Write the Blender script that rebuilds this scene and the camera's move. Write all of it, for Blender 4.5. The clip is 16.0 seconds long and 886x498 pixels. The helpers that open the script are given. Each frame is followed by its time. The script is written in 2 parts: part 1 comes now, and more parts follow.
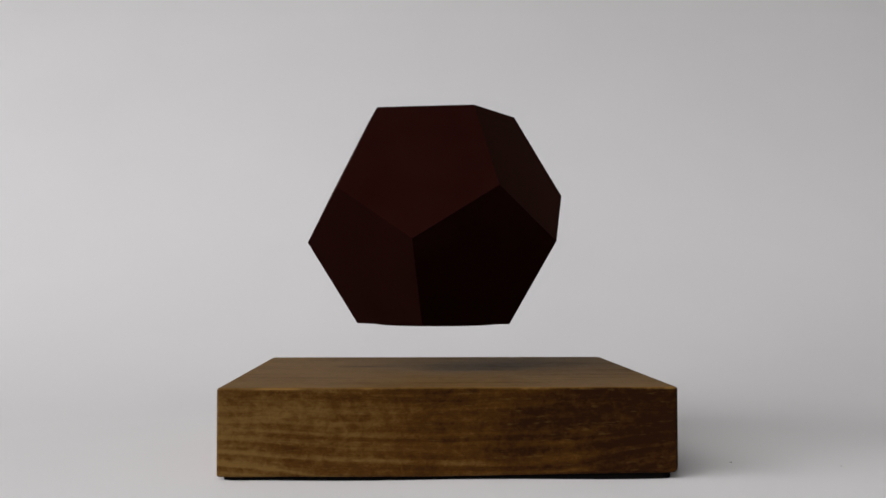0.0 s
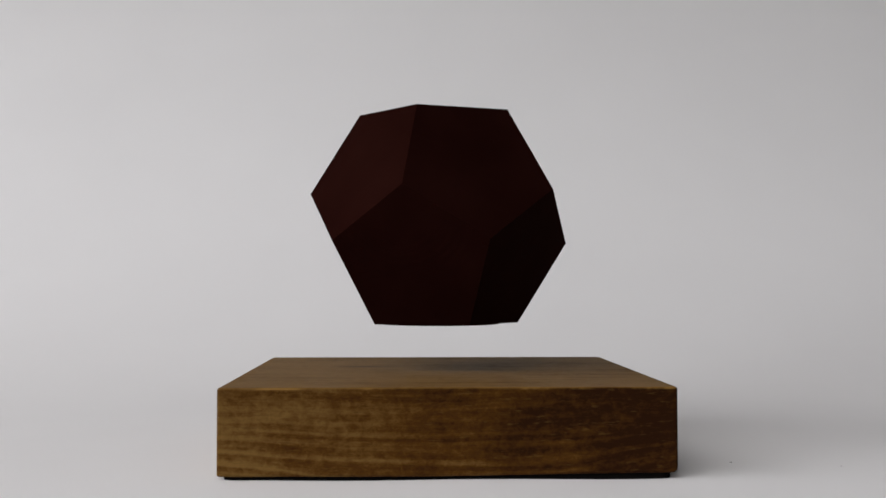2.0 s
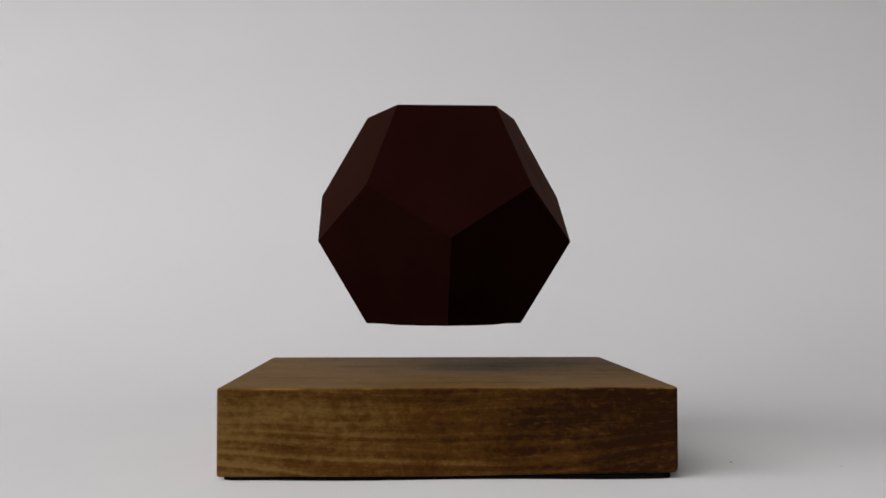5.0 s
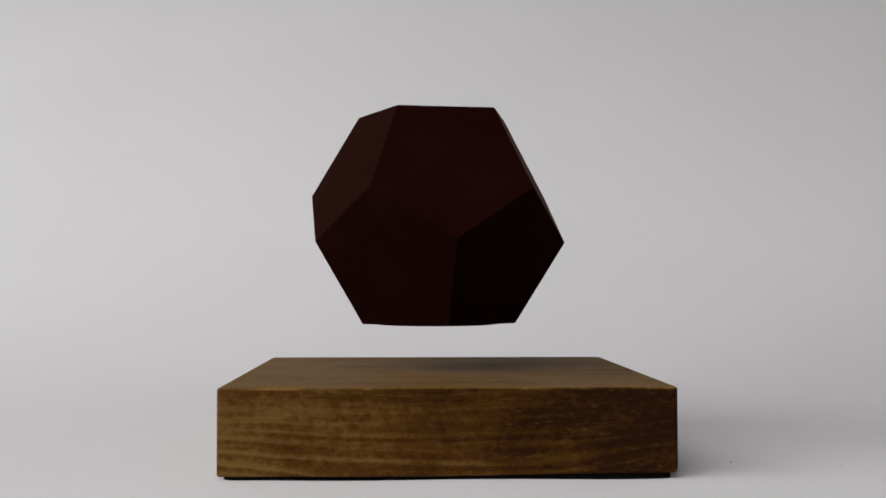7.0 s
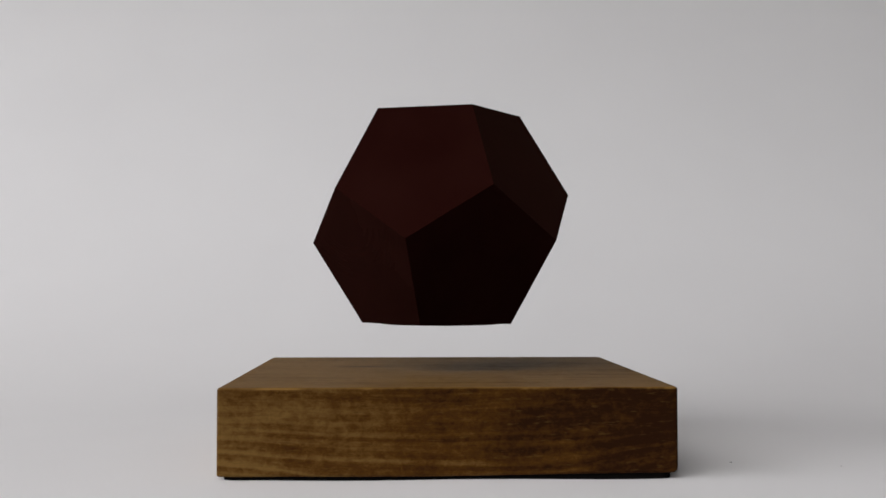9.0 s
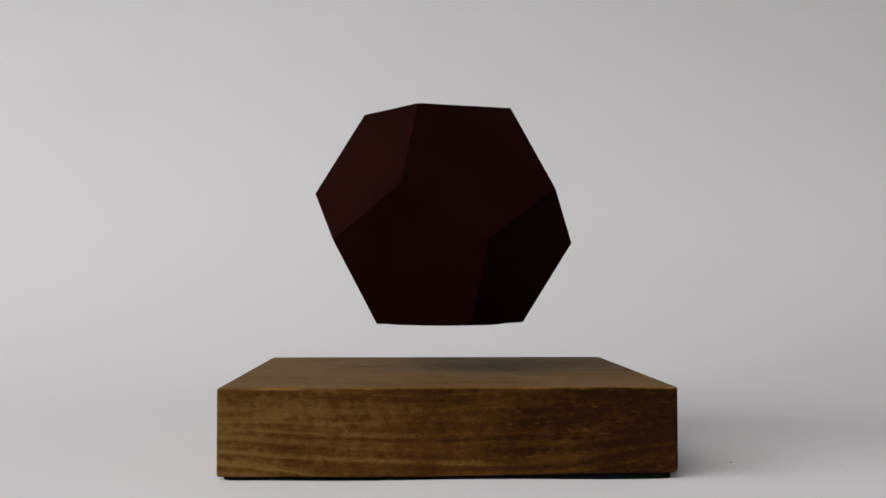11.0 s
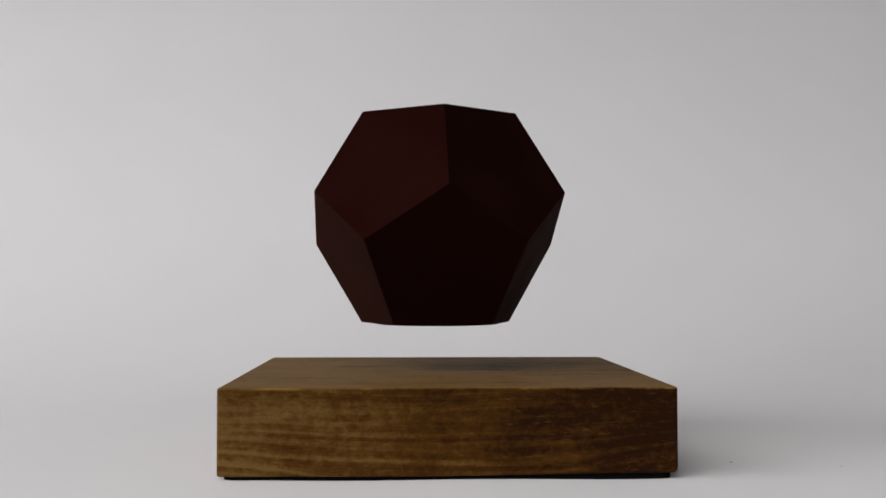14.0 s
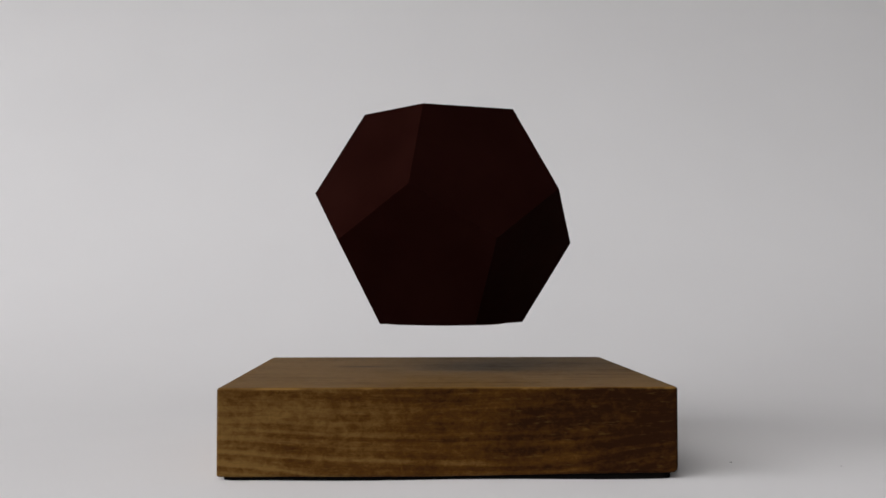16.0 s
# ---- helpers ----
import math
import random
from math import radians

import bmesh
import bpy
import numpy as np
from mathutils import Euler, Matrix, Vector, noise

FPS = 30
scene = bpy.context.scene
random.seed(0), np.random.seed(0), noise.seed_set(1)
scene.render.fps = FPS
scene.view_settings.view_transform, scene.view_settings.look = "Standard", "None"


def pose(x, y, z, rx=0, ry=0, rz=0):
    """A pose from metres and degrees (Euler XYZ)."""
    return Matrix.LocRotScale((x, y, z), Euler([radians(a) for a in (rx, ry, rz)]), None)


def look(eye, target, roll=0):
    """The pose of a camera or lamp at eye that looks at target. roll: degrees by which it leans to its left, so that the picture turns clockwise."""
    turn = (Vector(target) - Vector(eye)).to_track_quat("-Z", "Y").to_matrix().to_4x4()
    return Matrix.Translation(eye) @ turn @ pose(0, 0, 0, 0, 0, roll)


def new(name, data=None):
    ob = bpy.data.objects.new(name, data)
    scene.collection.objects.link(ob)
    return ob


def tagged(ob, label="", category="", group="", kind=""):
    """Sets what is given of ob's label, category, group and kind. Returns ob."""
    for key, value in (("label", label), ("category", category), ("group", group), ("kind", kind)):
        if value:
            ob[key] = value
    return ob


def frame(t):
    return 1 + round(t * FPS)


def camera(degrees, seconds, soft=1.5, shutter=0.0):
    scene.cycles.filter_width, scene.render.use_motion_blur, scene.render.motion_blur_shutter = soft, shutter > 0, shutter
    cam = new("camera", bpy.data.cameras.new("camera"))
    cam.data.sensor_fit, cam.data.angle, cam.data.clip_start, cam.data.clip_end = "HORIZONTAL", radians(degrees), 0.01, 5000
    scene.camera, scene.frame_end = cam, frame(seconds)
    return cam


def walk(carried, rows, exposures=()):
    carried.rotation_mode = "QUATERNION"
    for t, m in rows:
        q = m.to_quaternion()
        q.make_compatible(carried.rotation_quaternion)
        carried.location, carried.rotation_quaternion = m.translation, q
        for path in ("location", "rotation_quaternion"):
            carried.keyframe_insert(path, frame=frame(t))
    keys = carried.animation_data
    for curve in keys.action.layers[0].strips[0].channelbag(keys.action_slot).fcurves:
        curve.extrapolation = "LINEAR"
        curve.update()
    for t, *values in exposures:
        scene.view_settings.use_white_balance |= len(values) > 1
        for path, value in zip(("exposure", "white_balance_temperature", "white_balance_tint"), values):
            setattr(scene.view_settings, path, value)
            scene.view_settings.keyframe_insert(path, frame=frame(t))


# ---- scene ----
cam = camera(43.2, 16.0, soft=1.6)
EYE = pose(-0.0130, -0.4277, 0.0626, 91.737, 0, -1.803)
walk(cam, [(0.0, EYE), (16.0, EYE)])

# ---------------------------------------------------------------- light
world = bpy.data.worlds.new("room_air")
scene.world = world
world.use_nodes = True
sky = world.node_tree.nodes.new("ShaderNodeTexSky")
sky.sky_type = "NISHITA"
sky.sun_disc = False
sky.sun_elevation = radians(40)
sky.sun_rotation = radians(250)
world.node_tree.links.new(sky.outputs[0], world.node_tree.nodes["Background"].inputs[0])
world.node_tree.nodes["Background"].inputs[1].default_value = 0.1
scene.view_settings.exposure = 0.0


def area_lamp(name, at, aim, w, h, watts, colour):
    data = bpy.data.lights.new(name, "AREA")
    data.shape, data.size, data.size_y, data.energy, data.color = "RECTANGLE", w, h, watts, colour
    ob = new(name, data)
    ob.matrix_world = look(at, aim)
    return ob


# ceiling panel over the table and the daylight that comes in at the window
area_lamp("ceiling_panel_light", (-0.84, -1.88, 1.575), (-0.84, -1.88, 0), 1.9, 1.9, 42.5, (1.0, 0.976, 0.980))
area_lamp("window_light", (-1.83, -1.05, 0.90), (0, -1.05, 0.90), 2.3, 1.25, 27.5, (0.985, 0.974, 1.0))


# ---------------------------------------------------------------- materials
def shader(name, rough=0.6, spec=0.5):
    m = bpy.data.materials.new(name)
    m.use_nodes = True
    t = m.node_tree
    b = t.nodes["Principled BSDF"]
    b.inputs["Roughness"].default_value = rough
    b.inputs["Specular IOR Level"].default_value = spec
    return m, t, b


def node(t, kind, **values):
    n = t.nodes.new(kind)
    for key, value in values.items():
        if key in n.inputs:
            n.inputs[key].default_value = value
    return n


def mapped(t, scale, place=(0, 0, 0), turn=(0, 0, 0)):
    c = t.nodes.new("ShaderNodeTexCoord")
    m = node(t, "ShaderNodeMapping", Scale=scale, Location=place, Rotation=turn)
    t.links.new(c.outputs["Object"], m.inputs["Vector"])
    return m.outputs["Vector"]


def noise_at(t, vector, scale, detail=4, rough=0.55, distort=0.0):
    n = node(t, "ShaderNodeTexNoise", Scale=scale, Detail=detail, Roughness=rough, Distortion=distort)
    t.links.new(vector, n.inputs["Vector"])
    return n.outputs["Fac"]


def calc(t, op, a, b=None, clamp=False):
    n = t.nodes.new("ShaderNodeMath")
    n.operation, n.use_clamp = op, clamp
    for i, v in enumerate((a, b)):
        if v is None:
            continue
        if isinstance(v, (int, float)):
            n.inputs[i].default_value = v
        else:
            t.links.new(v, n.inputs[i])
    return n.outputs[0]


def spread(t, value, lo, hi, to_lo=0.0, to_hi=1.0):
    n = node(t, "ShaderNodeMapRange")
    n.interpolation_type = "SMOOTHSTEP"
    for i, v in enumerate((lo, hi, to_lo, to_hi)):
        n.inputs[i + 1].default_value = v
    t.links.new(value, n.inputs[0])
    return n.outputs[0]


def ramp(t, value, stops):
    n = t.nodes.new("ShaderNodeValToRGB")
    e = n.color_ramp.elements
    while len(e) < len(stops):
        e.new(0.5)
    for s, (at, c) in zip(e, stops):
        s.position, s.color = at, (*c, 1)
    t.links.new(value, n.inputs[0])
    return n.outputs[0]


def blend(t, fac, a, b, mode="MIX"):
    n = t.nodes.new("ShaderNodeMix")
    n.data_type, n.blend_type = "RGBA", mode
    for i, v in ((0, fac), (6, a), (7, b)):
        if isinstance(v, (int, float)):
            n.inputs[i].default_value = v
        elif isinstance(v, tuple):
            n.inputs[i].default_value = (*v, 1)
        else:
            t.links.new(v, n.inputs[i])
    return n.outputs[2]


def bump(t, b, height, strength, distance):
    n = node(t, "ShaderNodeBump", Strength=strength, Distance=distance)
    t.links.new(height, n.inputs["Height"])
    t.links.new(n.outputs[0], b.inputs["Normal"])


def plain(name, colour, rough=0.7, spec=0.3, grain=60.0, amount=0.12):
    """A painted or dyed surface with faint mottling and fine relief."""
    m, t, b = shader(name, rough, spec)
    v = mapped(t, (1, 1, 1))
    big = noise_at(t, v, grain * 0.08, 3)
    fine = noise_at(t, v, grain, 4)
    f = calc(t, "ADD", calc(t, "MULTIPLY", big, 0.6), calc(t, "MULTIPLY", fine, 0.4))
    dark = tuple(c * (1 - amount) for c in colour)
    light = tuple(min(1, c * (1 + amount)) for c in colour)
    t.links.new(ramp(t, f, ((0.3, dark), (0.7, light))), b.inputs["Base Color"])
    bump(t, b, fine, 0.15, 0.002)
    return m


def stained_wood(name, dark, mid, light, size=1.0):
    """Brown-stained timber with its grain along x, blotchy stain and a rubbed front edge."""
    m, t, b = shader(name, 0.75, 0.5)
    b.inputs["IOR"].default_value = 1.17
    # slow wandering of the growth layers, which sag towards the middle of the block
    drift = noise_at(t, mapped(t, (11, 26, 30), (0.3, 0.1, 0.7)), 1.0 / size, 3, 0.45)
    c = t.nodes.new("ShaderNodeTexCoord")
    sep = t.nodes.new("ShaderNodeSeparateXYZ")
    t.links.new(c.outputs["Object"], sep.inputs[0])
    x, y, z = sep.outputs[0], sep.outputs[1], sep.outputs[2]
    off = calc(t, "ADD", x, -0.004)
    bow = spread(t, x, -0.02, 0.05, -0.8 / size, -1.9 / size)
    low = spread(t, z, 0.026 * size, 0.004 * size)
    sag = calc(t, "MULTIPLY", calc(t, "MULTIPLY", calc(t, "MULTIPLY", off, off), low), bow)
    depth = calc(t, "ADD", calc(t, "ADD", z, sag), calc(t, "MULTIPLY", y, 0.42))
    depth = calc(t, "ADD", depth, calc(t, "MULTIPLY", drift, 0.008 * size))
    comb = t.nodes.new("ShaderNodeCombineXYZ")
    t.links.new(calc(t, "MULTIPLY", x, 0.05), comb.inputs[0])
    t.links.new(depth, comb.inputs[2])
    broad = noise_at(t, comb.outputs[0], 160 / size, 2, 0.5)
    layers = noise_at(t, comb.outputs[0], 480 / size, 3, 0.62)
    # year rings: pale lines in the lower half
    wob = calc(t, "ADD", calc(t, "MULTIPLY", depth, 215 / size), calc(t, "MULTIPLY", broad, 2.2))
    ring = calc(t, "FRACT", wob)
    ring = calc(t, "MULTIPLY", spread(t, ring, 0.2, 0.55), spread(t, ring, 0.95, 0.6))
    ring = calc(t, "MULTIPLY", ring, calc(t, "ADD", calc(t, "MULTIPLY", low, 0.75), 0.25))
    ring = calc(t, "MULTIPLY", ring, spread(t, x, 0.0, 0.05 * size, 1.0, 0.55))
    comb2 = t.nodes.new("ShaderNodeCombineXYZ")
    t.links.new(calc(t, "MULTIPLY", x, 0.045), comb2.inputs[0])
    t.links.new(y, comb2.inputs[1])
    t.links.new(depth, comb2.inputs[2])
    fibre = noise_at(t, comb2.outputs[0], 1300 / size, 3, 0.7)
    blotch = noise_at(t, mapped(t, (48, 44, 80), (1.7, 0.4, 2.2)), 1.0 / size, 5, 0.66)
    mottle = noise_at(t, mapped(t, (330, 300, 420), (0.2, 0.9, 0.1)), 1.0 / size, 6, 0.75, 0.5)
    f = calc(t, "ADD", calc(t, "MULTIPLY", layers, 0.08), calc(t, "MULTIPLY", broad, 0.12))
    f = calc(t, "ADD", f, calc(t, "MULTIPLY", fibre, 0.11))
    f = calc(t, "ADD", f, calc(t, "MULTIPLY", blotch, 0.23))
    f = calc(t, "ADD", f, calc(t, "MULTIPLY", mottle, 0.31))
    f = calc(t, "ADD", f, calc(t, "MULTIPLY", calc(t, "ADD", ring, -0.2), 0.085))
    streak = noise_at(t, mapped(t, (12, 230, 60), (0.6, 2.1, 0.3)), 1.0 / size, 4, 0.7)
    # the front gets darker towards one end
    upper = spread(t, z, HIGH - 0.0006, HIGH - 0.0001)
    slope = calc(t, "MULTIPLY", x, TONE_SLOPE / size)
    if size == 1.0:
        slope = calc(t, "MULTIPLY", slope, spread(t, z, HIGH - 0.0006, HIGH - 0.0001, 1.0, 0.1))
        # streaked grain on the broad upper side, lightened to stand for light it catches
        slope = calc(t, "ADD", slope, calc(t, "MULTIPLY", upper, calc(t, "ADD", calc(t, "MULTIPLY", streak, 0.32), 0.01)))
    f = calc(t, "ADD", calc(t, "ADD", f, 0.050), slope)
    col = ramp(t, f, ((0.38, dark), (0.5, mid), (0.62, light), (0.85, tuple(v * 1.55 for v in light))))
    # open pores as short dark dashes
    pore = noise_at(t, mapped(t, (130, 1500, 1500), (3, 3, 3)), 1.0 / size, 1, 0.5)
    col = blend(t, calc(t, "MULTIPLY", spread(t, pore, 0.64, 0.74), 0.22), col, tuple(v * 0.5 for v in dark))
    fleck = noise_at(t, mapped(t, (190, 900, 1100), (5, 1, 8)), 1.0 / size, 2, 0.6)
    col = blend(t, calc(t, "MULTIPLY", spread(t, fleck, 0.60, 0.76), 0.3), col, light)
    if size == 1.0:
        # a small knot on the upper side
        knot = t.nodes.new("ShaderNodeVectorMath")
        knot.operation = "LENGTH"
        t.links.new(mapped(t, (55, 130, 120), (1.65, -2.08, -3.5)), knot.inputs[0])
        col = blend(t, calc(t, "MULTIPLY", spread(t, knot.outputs["Value"], 1.0, 0.1), 0.6), col, dark)
        # stain rubbed thin along the upper front arris
        arris = spread(t, calc(t, "SUBTRACT", z, y), HIGH + DEEP / 2 - 0.00085, HIGH + DEEP / 2 - 0.00065)
        worn = spread(t, noise_at(t, mapped(t, (45, 60, 60), (7, 0, 0)), 1.0, 4, 0.7), 0.50, 0.66)
        col = blend(t, calc(t, "MULTIPLY", calc(t, "MULTIPLY", arris, worn), 0.9), col, tuple(v * 1.5 for v in light))
    t.links.new(col, b.inputs["Base Color"])
    t.links.new(spread(t, f, 0.3, 0.7, 0.78, 0.62), b.inputs["Roughness"])
    bump(t, b, calc(t, "ADD", fibre, calc(t, "MULTIPLY", layers, 0.6)), 0.3, 0.0005)
    return m


def planter_skin(name, tooled=False):
    """Near-black reddish brown, satin; one facet keeps the arcs of the tool that cut it."""
    m, t, b = shader(name, 0.65, 0.5)
    b.inputs["IOR"].default_value = 1.02
    b.inputs["Metallic"].default_value = 0.3
    b.inputs["Sheen Weight"].default_value = 0.06
    b.inputs["Sheen Roughness"].default_value = 0.4
    b.inputs["Sheen Tint"].default_value = (1.0, 0.45, 0.31, 1)
    b.inputs["Specular Tint"].default_value = (0.16, 0.08, 0.06, 1)
    v = mapped(t, (1, 1, 1))
    big = noise_at(t, v, 38, 3)
    fine = noise_at(t, v, 620, 3)
    col = ramp(t, big, ((0.3, (0.0120, 0.0026, 0.0020)), (0.7, (0.0165, 0.0042, 0.0032))))
    t.links.new(col, b.inputs["Base Color"])
    t.links.new(spread(t, big, 0.3, 0.7, 0.48, 0.58), b.inputs["Roughness"])
    if not tooled:
        bump(t, b, fine, 0.10, 0.0003)
        return m
    arcs = node(t, "ShaderNodeTexWave", Scale=105, Distortion=0.9, Detail=1.0)
    arcs.wave_type, arcs.rings_direction = "RINGS", "SPHERICAL"
    local = mapped(t, (1, 1, 1), TOOL_CENTRE)
    t.links.new(local, arcs.inputs["Vector"])
    reach = t.nodes.new("ShaderNodeVectorMath")
    reach.operation = "LENGTH"
    t.links.new(local, reach.inputs[0])
    far = reach.outputs["Value"]
    patch = calc(t, "MULTIPLY", spread(t, far, 0.012, 0.016), spread(t, far, 0.033, 0.025))
    parts = t.nodes.new("ShaderNodeSeparateXYZ")
    t.links.new(local, parts.inputs[0])
    patch = calc(t, "MULTIPLY", patch, spread(t, parts.outputs[2], -0.006, -0.013))
    patch = calc(t, "MULTIPLY", patch, spread(t, noise_at(t, v, 60, 1), 0.25, 0.5))
    bump(t, b, calc(t, "MULTIPLY", arcs.outputs["Fac"], patch), 0.2, 0.0004)
    return m


def paper(name):
    m, t, b = shader(name, 0.85, 0.15)
    v = mapped(t, (1, 1, 1))
    big = noise_at(t, v, 5, 3)
    fine = noise_at(t, v, 900, 3)
    t.links.new(ramp(t, big, ((0.3, (0.775, 0.766, 0.763)), (0.7, (0.805, 0.796, 0.792)))), b.inputs["Base Color"])
    bump(t, b, calc(t, "ADD", calc(t, "MULTIPLY", fine, 0.1), big), 0.12, 0.004)
    return m


SIDE, DEEP, LOW, HIGH = 0.1461, 0.1454, 0.00145, 0.02955
TONE_SLOPE = -1.35
TOOL_CENTRE = (-0.0417, 0.0178, -0.0020)
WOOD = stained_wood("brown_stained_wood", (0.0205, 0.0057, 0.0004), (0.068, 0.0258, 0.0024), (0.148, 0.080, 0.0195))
TABLE_WOOD = stained_wood("dark_table_wood", (0.012, 0.007, 0.004), (0.025, 0.015, 0.008), (0.04, 0.026, 0.014), 4.0)
SKIN = planter_skin("dark_brown_satin")
SKIN_TOOLED = planter_skin("dark_brown_tooled", True)
PAPER = paper("white_backdrop_paper")
# near-black that paints the shadow gap below the block
SHADE_BLACK = plain("shade_black", (0.005, 0.0045, 0.004), 0.95, 0.05, 300)
SPECK = plain("dust", (0.16, 0.145, 0.13), 0.9, 0.1, 900)
WALL_PAINT = plain("grey_wall_paint", (0.13, 0.127, 0.124), 0.8, 0.2, 90, 0.06)
CEILING_PAINT = plain("ceiling_paint", (0.62, 0.61, 0.60), 0.85, 0.2, 90, 0.05)
CARPET = plain("dark_carpet", (0.05, 0.048, 0.045), 0.95, 0.1, 400, 0.25)
FRAME_PAINT = plain("white_frame_paint", (0.75, 0.75, 0.74), 0.5, 0.4, 120, 0.04)
DIFFUSER = plain("opal_diffuser", (0.85, 0.85, 0.84), 0.6, 0.3, 120, 0.02)


# ---------------------------------------------------------------- mesh helpers
def part(name, bm, material, parent=None, label="", smooth=False):
    me = bpy.data.meshes.new(name)
    bmesh.ops.recalc_face_normals(bm, faces=bm.faces)
    bm.to_mesh(me)
    bm.free()
    for mat in (material if isinstance(material, (list, tuple)) else (material,)):
        me.materials.append(mat)
    if smooth:
        for p in me.polygons:
            p.use_smooth = True
    ob = new(name, me)
    ob.parent = parent
    return tagged(ob, label)


def box(lo, hi, bevel=0.0, segments=2, bm=None):
    bm = bm or bmesh.new()
    made = bmesh.ops.create_cube(bm, size=1.0)["verts"]
    for v in made:
        v.co = Vector([lo[i] + (v.co[i] + 0.5) * (hi[i] - lo[i]) for i in range(3)])
    if bevel:
        edges = list({e for v in made for e in v.link_edges})
        bmesh.ops.bevel(bm, geom=edges, offset=bevel, segments=segments, profile=0.5, affect="EDGES")
    return bm


# ---------------------------------------------------------------- the room round the table
def room():
    x0, x1, y0, y1, z0, z1 = -1.85, 1.9, -3.0, 0.72, -0.75, 1.65
    t = 0.12
    tagged(part("floor", box((x0 - t, y0 - t, z0 - t), (x1 + t, y1 + t, z0)), CARPET), "dark grey carpeted room floor", "floor", kind="structure")
    tagged(part("ceiling", box((x0 - t, y0 - t, z1), (x1 + t, y1 + t, z1 + t)), CEILING_PAINT), "plain off-white painted ceiling", "ceiling", kind="structure")
    for name, lo, hi in (("wall_north", (x0 - t, y1, z0), (x1 + t, y1 + t, z1)), ("wall_south", (x0 - t, y0 - t, z0), (x1 + t, y0, z1)),
                         ("wall_east", (x1, y0, z0), (x1 + t, y1, z1))):
        tagged(part(name, box(lo, hi), WALL_PAINT), "plain dark grey painted room wall", "wall", kind="structure")
    # west wall with its window opening
    wy0, wy1, wz0, wz1 = -2.25, 0.15, 0.22, 1.57
    bm = box((x0 - t, y0, z0), (x0, wy0, z1))
    box((x0 - t, wy1, z0), (x0, y1, z1), bm=bm)
    box((x0 - t, wy0, z0), (x0, wy1, wz0), bm=bm)
    box((x0 - t, wy0, wz1), (x0, wy1, z1), bm=bm)
    tagged(part("wall_west", bm, WALL_PAINT), "plain dark grey painted wall with a window", "wall", kind="structure")
    w = 0.05
    bm = box((x0 - 0.09, wy0, wz0), (x0 - 0.04, wy0 + w, wz1), 0.004)
    box((x0 - 0.09, wy1 - w, wz0), (x0 - 0.04, wy1, wz1), 0.004, bm=bm)
    box((x0 - 0.09, wy0 + w, wz0), (x0 - 0.04, wy1 - w, wz0 + w), 0.004, bm=bm)
    box((x0 - 0.09, wy0 + w, wz1 - w), (x0 - 0.04, wy1 - w, wz1), 0.004, bm=bm)
    tagged(part("window_1", bm, FRAME_PAINT), "white painted window frame", "window", kind="structure")
    # ceiling panel
    lamp = tagged(new("ceiling_light"), "flat rectangular ceiling light panel with a white frame", "ceiling light")
    lamp.matrix_world = pose(-0.84, -1.88, z1)
    bm = bmesh.new()
    for lo, hi in (((-1.01, -1.01, -0.07), (-0.97, 1.01, 0)), ((0.97, -1.01, -0.07), (1.01, 1.01, 0)),
                   ((-0.97, -1.01, -0.07), (0.97, -0.97, 0)), ((-0.97, 0.97, -0.07), (0.97, 1.01, 0))):
        box(lo, hi, 0.003, bm=bm)
    part("frame", bm, FRAME_PAINT, lamp)
    part("diffuser", box((-0.97, -0.97, -0.06), (0.97, 0.97, -0.04)), DIFFUSER, lamp)


def table():
    top = tagged(new("table"), "dark-stained wooden table under the white paper", "table")
    top.matrix_world = pose(0, 0, 0)
    part("tabletop", box((-0.75, -0.62, -0.0315), (0.75, 0.66, -0.0015), 0.003), TABLE_WOOD, top)
    for x in (-0.70, 0.70):
        for y in (-0.57, 0.60):
            part("leg", box((x - 0.03, y - 0.03, -0.75), (x + 0.03, y + 0.03, -0.0315), 0.004), TABLE_WOOD, top)


def sweep():
    """White paper that lies under the block and curves up behind it."""
    bm = bmesh.new()
    front, start, bend, lean, rise = -0.13, 0.078, 0.40, radians(49), 0.60
    line = [(front + (start - front) * i / 30, 0.0) for i in range(31)]
    steps = 60
    for i in range(steps):
        u = (i + 0.5) / steps
        a = lean * u * u * (3 - 2 * u)
        y, z = line[-1]
        line.append((y + bend / steps * math.cos(a), z + bend / steps * math.sin(a)))
    y0, z0 = line[-1]
    line += [(y0 + rise * math.cos(lean) * i / 12, z0 + rise * math.sin(lean) * i / 12) for i in range(1, 13)]
    # the sheet lies a little hollow under the front of the block
    dip = lambda x, y: -0.00036 * math.exp(-((y + 0.075) / 0.03) ** 2) * (math.exp(-((x + 0.030) / 0.022) ** 2) + math.exp(-((x - 0.052) / 0.020) ** 2))
    cols = 120
    rows = []
    for y, z in line:
        row = []
        for i in range(cols + 1):
            x = -0.72 + 1.44 * i / cols
            lift = 0.0 if z < 0.02 else 0.0025 * noise.noise((x * 3.1, z * 2.3, 0.4))
            row.append(bm.verts.new((x, y + lift, z + dip(x, y))))
        rows.append(row)
    for a, b in zip(rows, rows[1:]):
        for i in range(cols):
            bm.faces.new((a[i], a[i + 1], b[i + 1], b[i]))
    ob = tagged(part("backdrop", bm, PAPER, smooth=True), "seamless white paper sweep curving up behind the block", "backdrop", kind="structure")
    thick = ob.modifiers.new("thickness", "SOLIDIFY")
    thick.thickness, thick.offset = 0.0004, -1.0


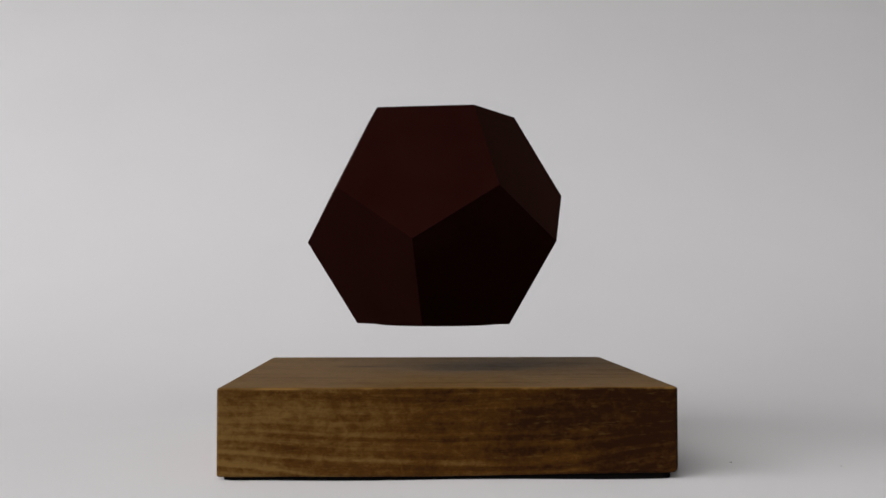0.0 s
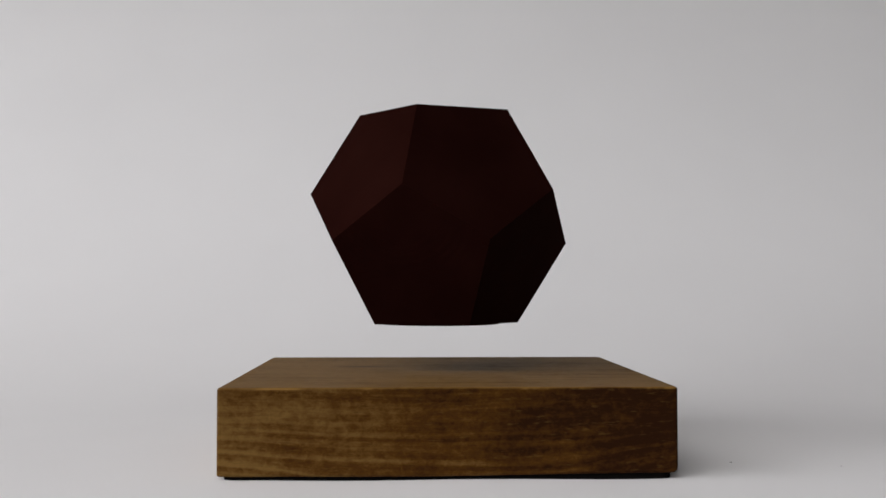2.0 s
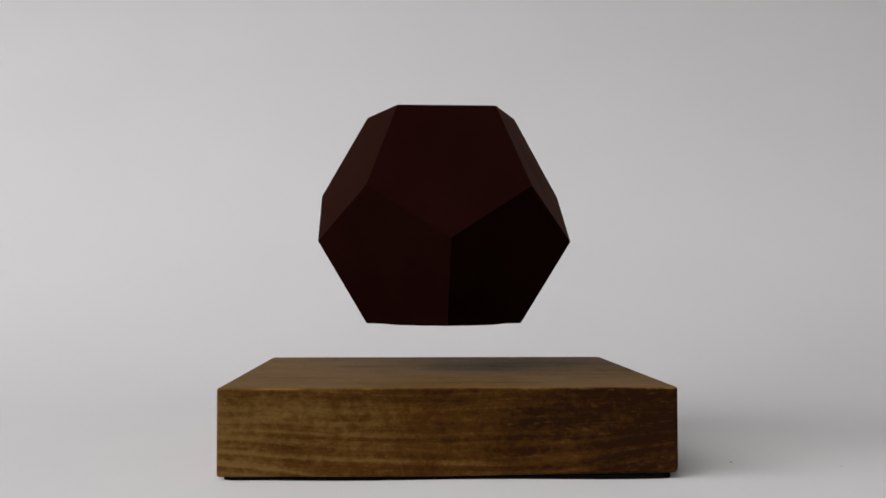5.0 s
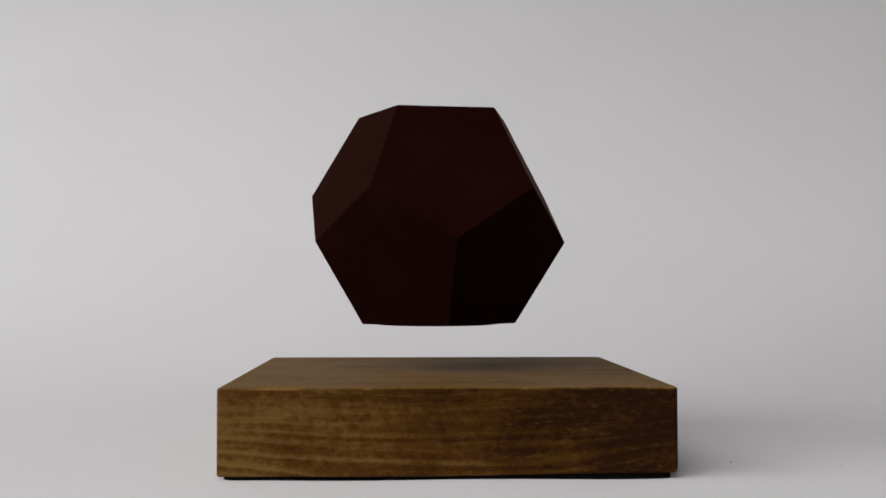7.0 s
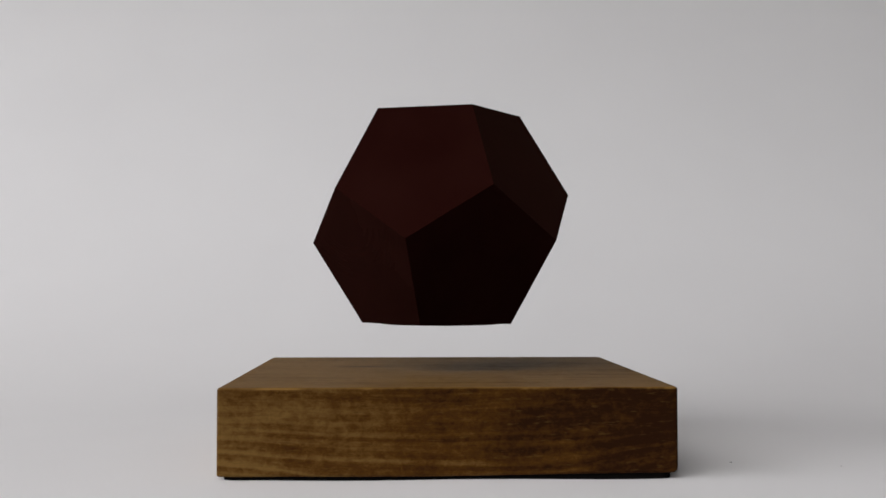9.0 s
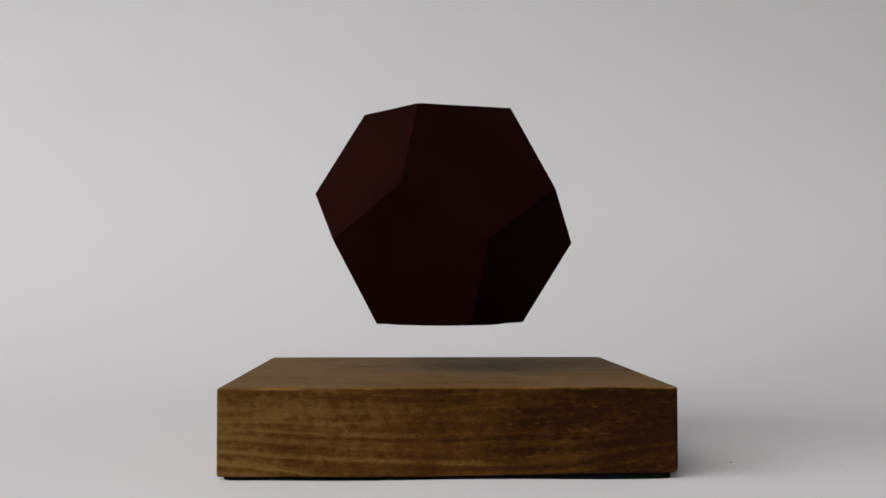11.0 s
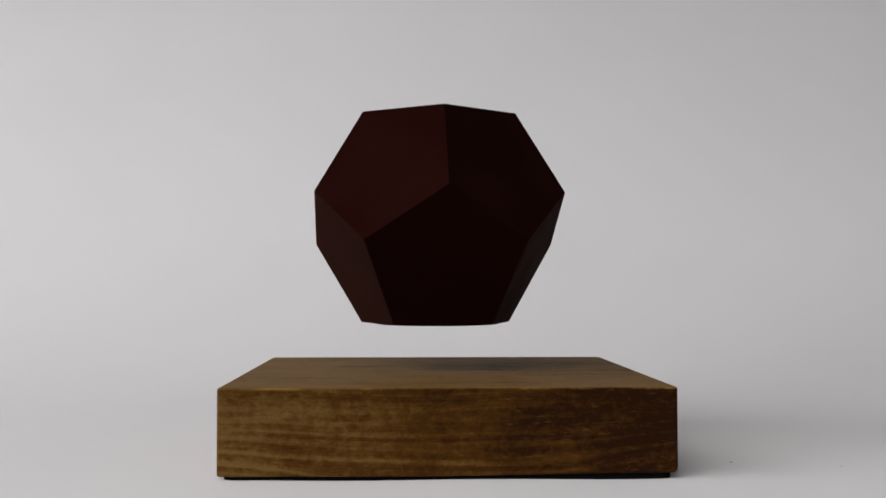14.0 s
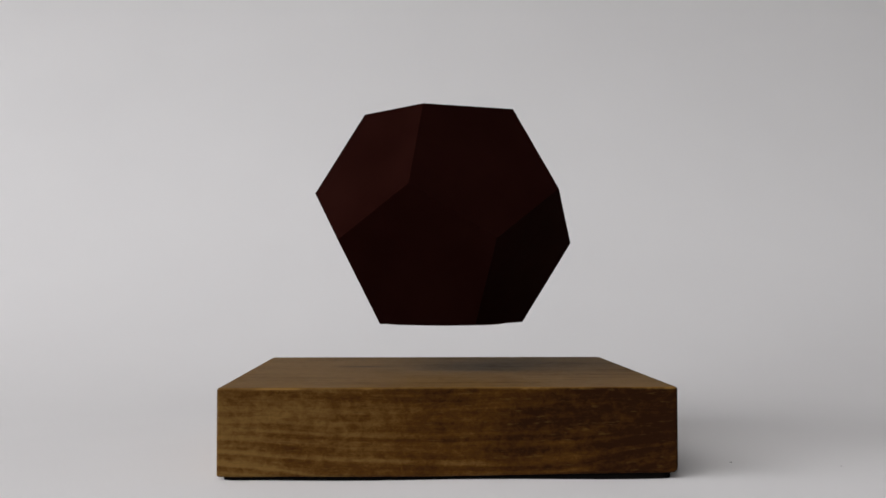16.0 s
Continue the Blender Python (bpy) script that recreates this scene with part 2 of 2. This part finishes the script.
# ---------------------------------------------------------------- the block and what hovers over it
def wooden_base():
    base = tagged(new("levitation_base"), "square brown-stained wooden block with visible grain and rubbed edges", "wooden base")
    base.matrix_world = pose(0, 0, 0)
    h, d = SIDE / 2, DEEP / 2
    bm = box((-h, -d, LOW), (h, d, HIGH))
    for v in bm.verts:
        if v.co.z < 0.01 and v.co.x > 0:
            v.co.z += 0.0004
    worn = [e for e in bm.edges if all(v.co.x > 0 and v.co.z < 0.01 for v in e.verts)]
    bmesh.ops.bevel(bm, geom=worn, offset=0.0019, segments=4, profile=0.5, affect="EDGES")
    bm.normal_update()
    arrises = [e for e in bm.edges if e.calc_face_angle(0) > radians(50)]
    bmesh.ops.bevel(bm, geom=arrises, offset=0.0009, segments=4, profile=0.5, affect="EDGES")
    # the underside bows down a little in the middle and lifts towards one end
    for i in range(1, 16):
        bmesh.ops.bisect_plane(bm, geom=bm.verts[:] + bm.edges[:] + bm.faces[:], plane_co=(-h + SIDE * i / 16, 0, 0), plane_no=(1, 0, 0))
    for v in bm.verts:
        if v.co.z < 0.008:
            v.co.z += 0.0002 - 0.0004 * math.exp(-((v.co.x + 0.012) / 0.04) ** 2) + 0.0002 * max(0.0, v.co.x / h)
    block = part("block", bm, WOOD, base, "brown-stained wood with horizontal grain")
    for p in block.data.polygons:
        p.use_smooth = p.area < 1e-4
    # added black slab in place of the shade under the raised block
    bm = box((-h + 0.0016, -d + 0.0016, -0.0004), (h - 0.0016, d - 0.0016, LOW + 0.0012))
    corners = [e for e in bm.edges if abs(e.verts[0].co.z - e.verts[1].co.z) > 0.001]
    bmesh.ops.bevel(bm, geom=corners, offset=0.0035, segments=8, profile=0.5, affect="EDGES")
    part("shade_slab", bm, SHADE_BLACK, base, "thin black slab standing in for the shadow gap under the block")


EDGE = 0.03558


def planter():
    """A regular dodecahedron that stands on a facet, of twelve mitred pentagonal plates."""
    thing = tagged(new("levitating_planter"), "dark reddish-brown dodecahedron hovering over the wooden block", "levitating planter")
    a = EDGE
    r1, z1, r2, z2 = 0.85065 * a, 1.11352 * a, 1.37638 * a, 0.26287 * a
    ring = lambda r, z, off: [Vector((r * math.sin(radians(72 * k + off)), -r * math.cos(radians(72 * k + off)), z)) for k in range(5)]
    t1, t2, b2, b1 = (ring(*s) for s in ((r1, z1, 0), (r2, z2, 0), (r2, -z2, 36), (r1, -z1, 36)))
    faces = [(t1, SKIN), (b1, SKIN)]
    for k in range(5):
        n = (k + 1) % 5
        faces.append(((t1[k], t1[n], t2[n], b2[k], t2[k]), SKIN))
        faces.append(((b1[k - 1], b1[k], b2[k], t2[k], b2[k - 1]), SKIN_TOOLED if k == 1 else SKIN))
    for outline, skin in faces:
        bm = bmesh.new()
        outer = [bm.verts.new(c) for c in outline]
        inner = [bm.verts.new(c * 0.9) for c in outline]
        bm.faces.new(outer)
        bm.faces.new(inner)
        for i in range(5):
            bm.faces.new((outer[i - 1], outer[i], inner[i], inner[i - 1]))
        part("facet", bm, skin, thing, "facet with faint curved tool marks" if skin is SKIN_TOOLED else "")
    # shallow round cap over the magnet in the lowest facet
    bm = bmesh.new()
    rings = []
    for r, drop in ((0.0238, 0.0), (0.0234, 0.0003), (0.0220, 0.0005), (0.0150, 0.0007), (0.0060, 0.0008)):
        rings.append([bm.verts.new((r * math.cos(math.tau * k / 48), r * math.sin(math.tau * k / 48), -z1 - drop)) for k in range(48)])
    for a_ring, b_ring in zip(rings, rings[1:]):
        for k in range(48):
            bm.faces.new((a_ring[k - 1], a_ring[k], b_ring[k], b_ring[k - 1]))
    bm.faces.new(rings[-1])
    bm.faces.new(rings[0])
    part("magnet_cap", bm, SKIN, thing, "shallow round dark cap", smooth=True)
    return thing


def specks():
    rng = random.Random(4)
    for x, y, s in ((0.0990, -0.0410, 0.0006), (0.1104, -0.011, 0.0003), (0.1344, -0.0501, 0.00045), (-0.1472, 0.0132, 0.0004), (0.1101, -0.0206, 0.00025)):
        bm = bmesh.new()
        bmesh.ops.create_icosphere(bm, subdivisions=1, radius=s)
        for v in bm.verts:
            v.co *= rng.uniform(0.7, 1.2)
            v.co.z = v.co.z * 0.5
        low = min(v.co.z for v in bm.verts)
        ob = part("dust_speck", bm, SPECK)
        ob.matrix_world = pose(x, y, 0.00005 - low)
        tagged(ob, "tiny dark speck of dust on the paper", "dust speck", "specks on the paper")


room()
table()
sweep()
wooden_base()
PLANTER = planter()
specks()


# ---------------------------------------------------------------- what moves
def motions():
    """The planter turns about its upright axis, faster and slower once a turn, and sways with the turn."""
    turn, speed, pull, rest, drag = 24.654, -70.937, 14.893, 70.469, 0.001144
    pull_two, rest_two = 1.896, 38.137
    push = lambda a, w: -pull * math.sin(radians(a - rest)) - pull_two * math.sin(radians(2 * a - rest_two)) - drag * w
    rows, step = [], 0.01
    for i in range(1601):
        if i % 20 == 0:
            a = radians(turn)
            x = -0.00064 - 0.00161 * math.cos(a) + 0.00041 * math.sin(a)
            y = -0.00026 - 0.00007 * math.cos(a) - 0.00070 * math.sin(a)
            z = 0.08714 - 0.00012 * math.cos(a) + 0.00006 * math.sin(a)
            rows.append((i * step, pose(x, y, z, 0.05, -0.03, turn)))
        mid_turn = turn + speed * step / 2
        mid_speed = speed + step / 2 * push(turn, speed)
        turn += step * mid_speed
        speed += step * push(mid_turn, mid_speed)
    walk(PLANTER, rows)


motions()
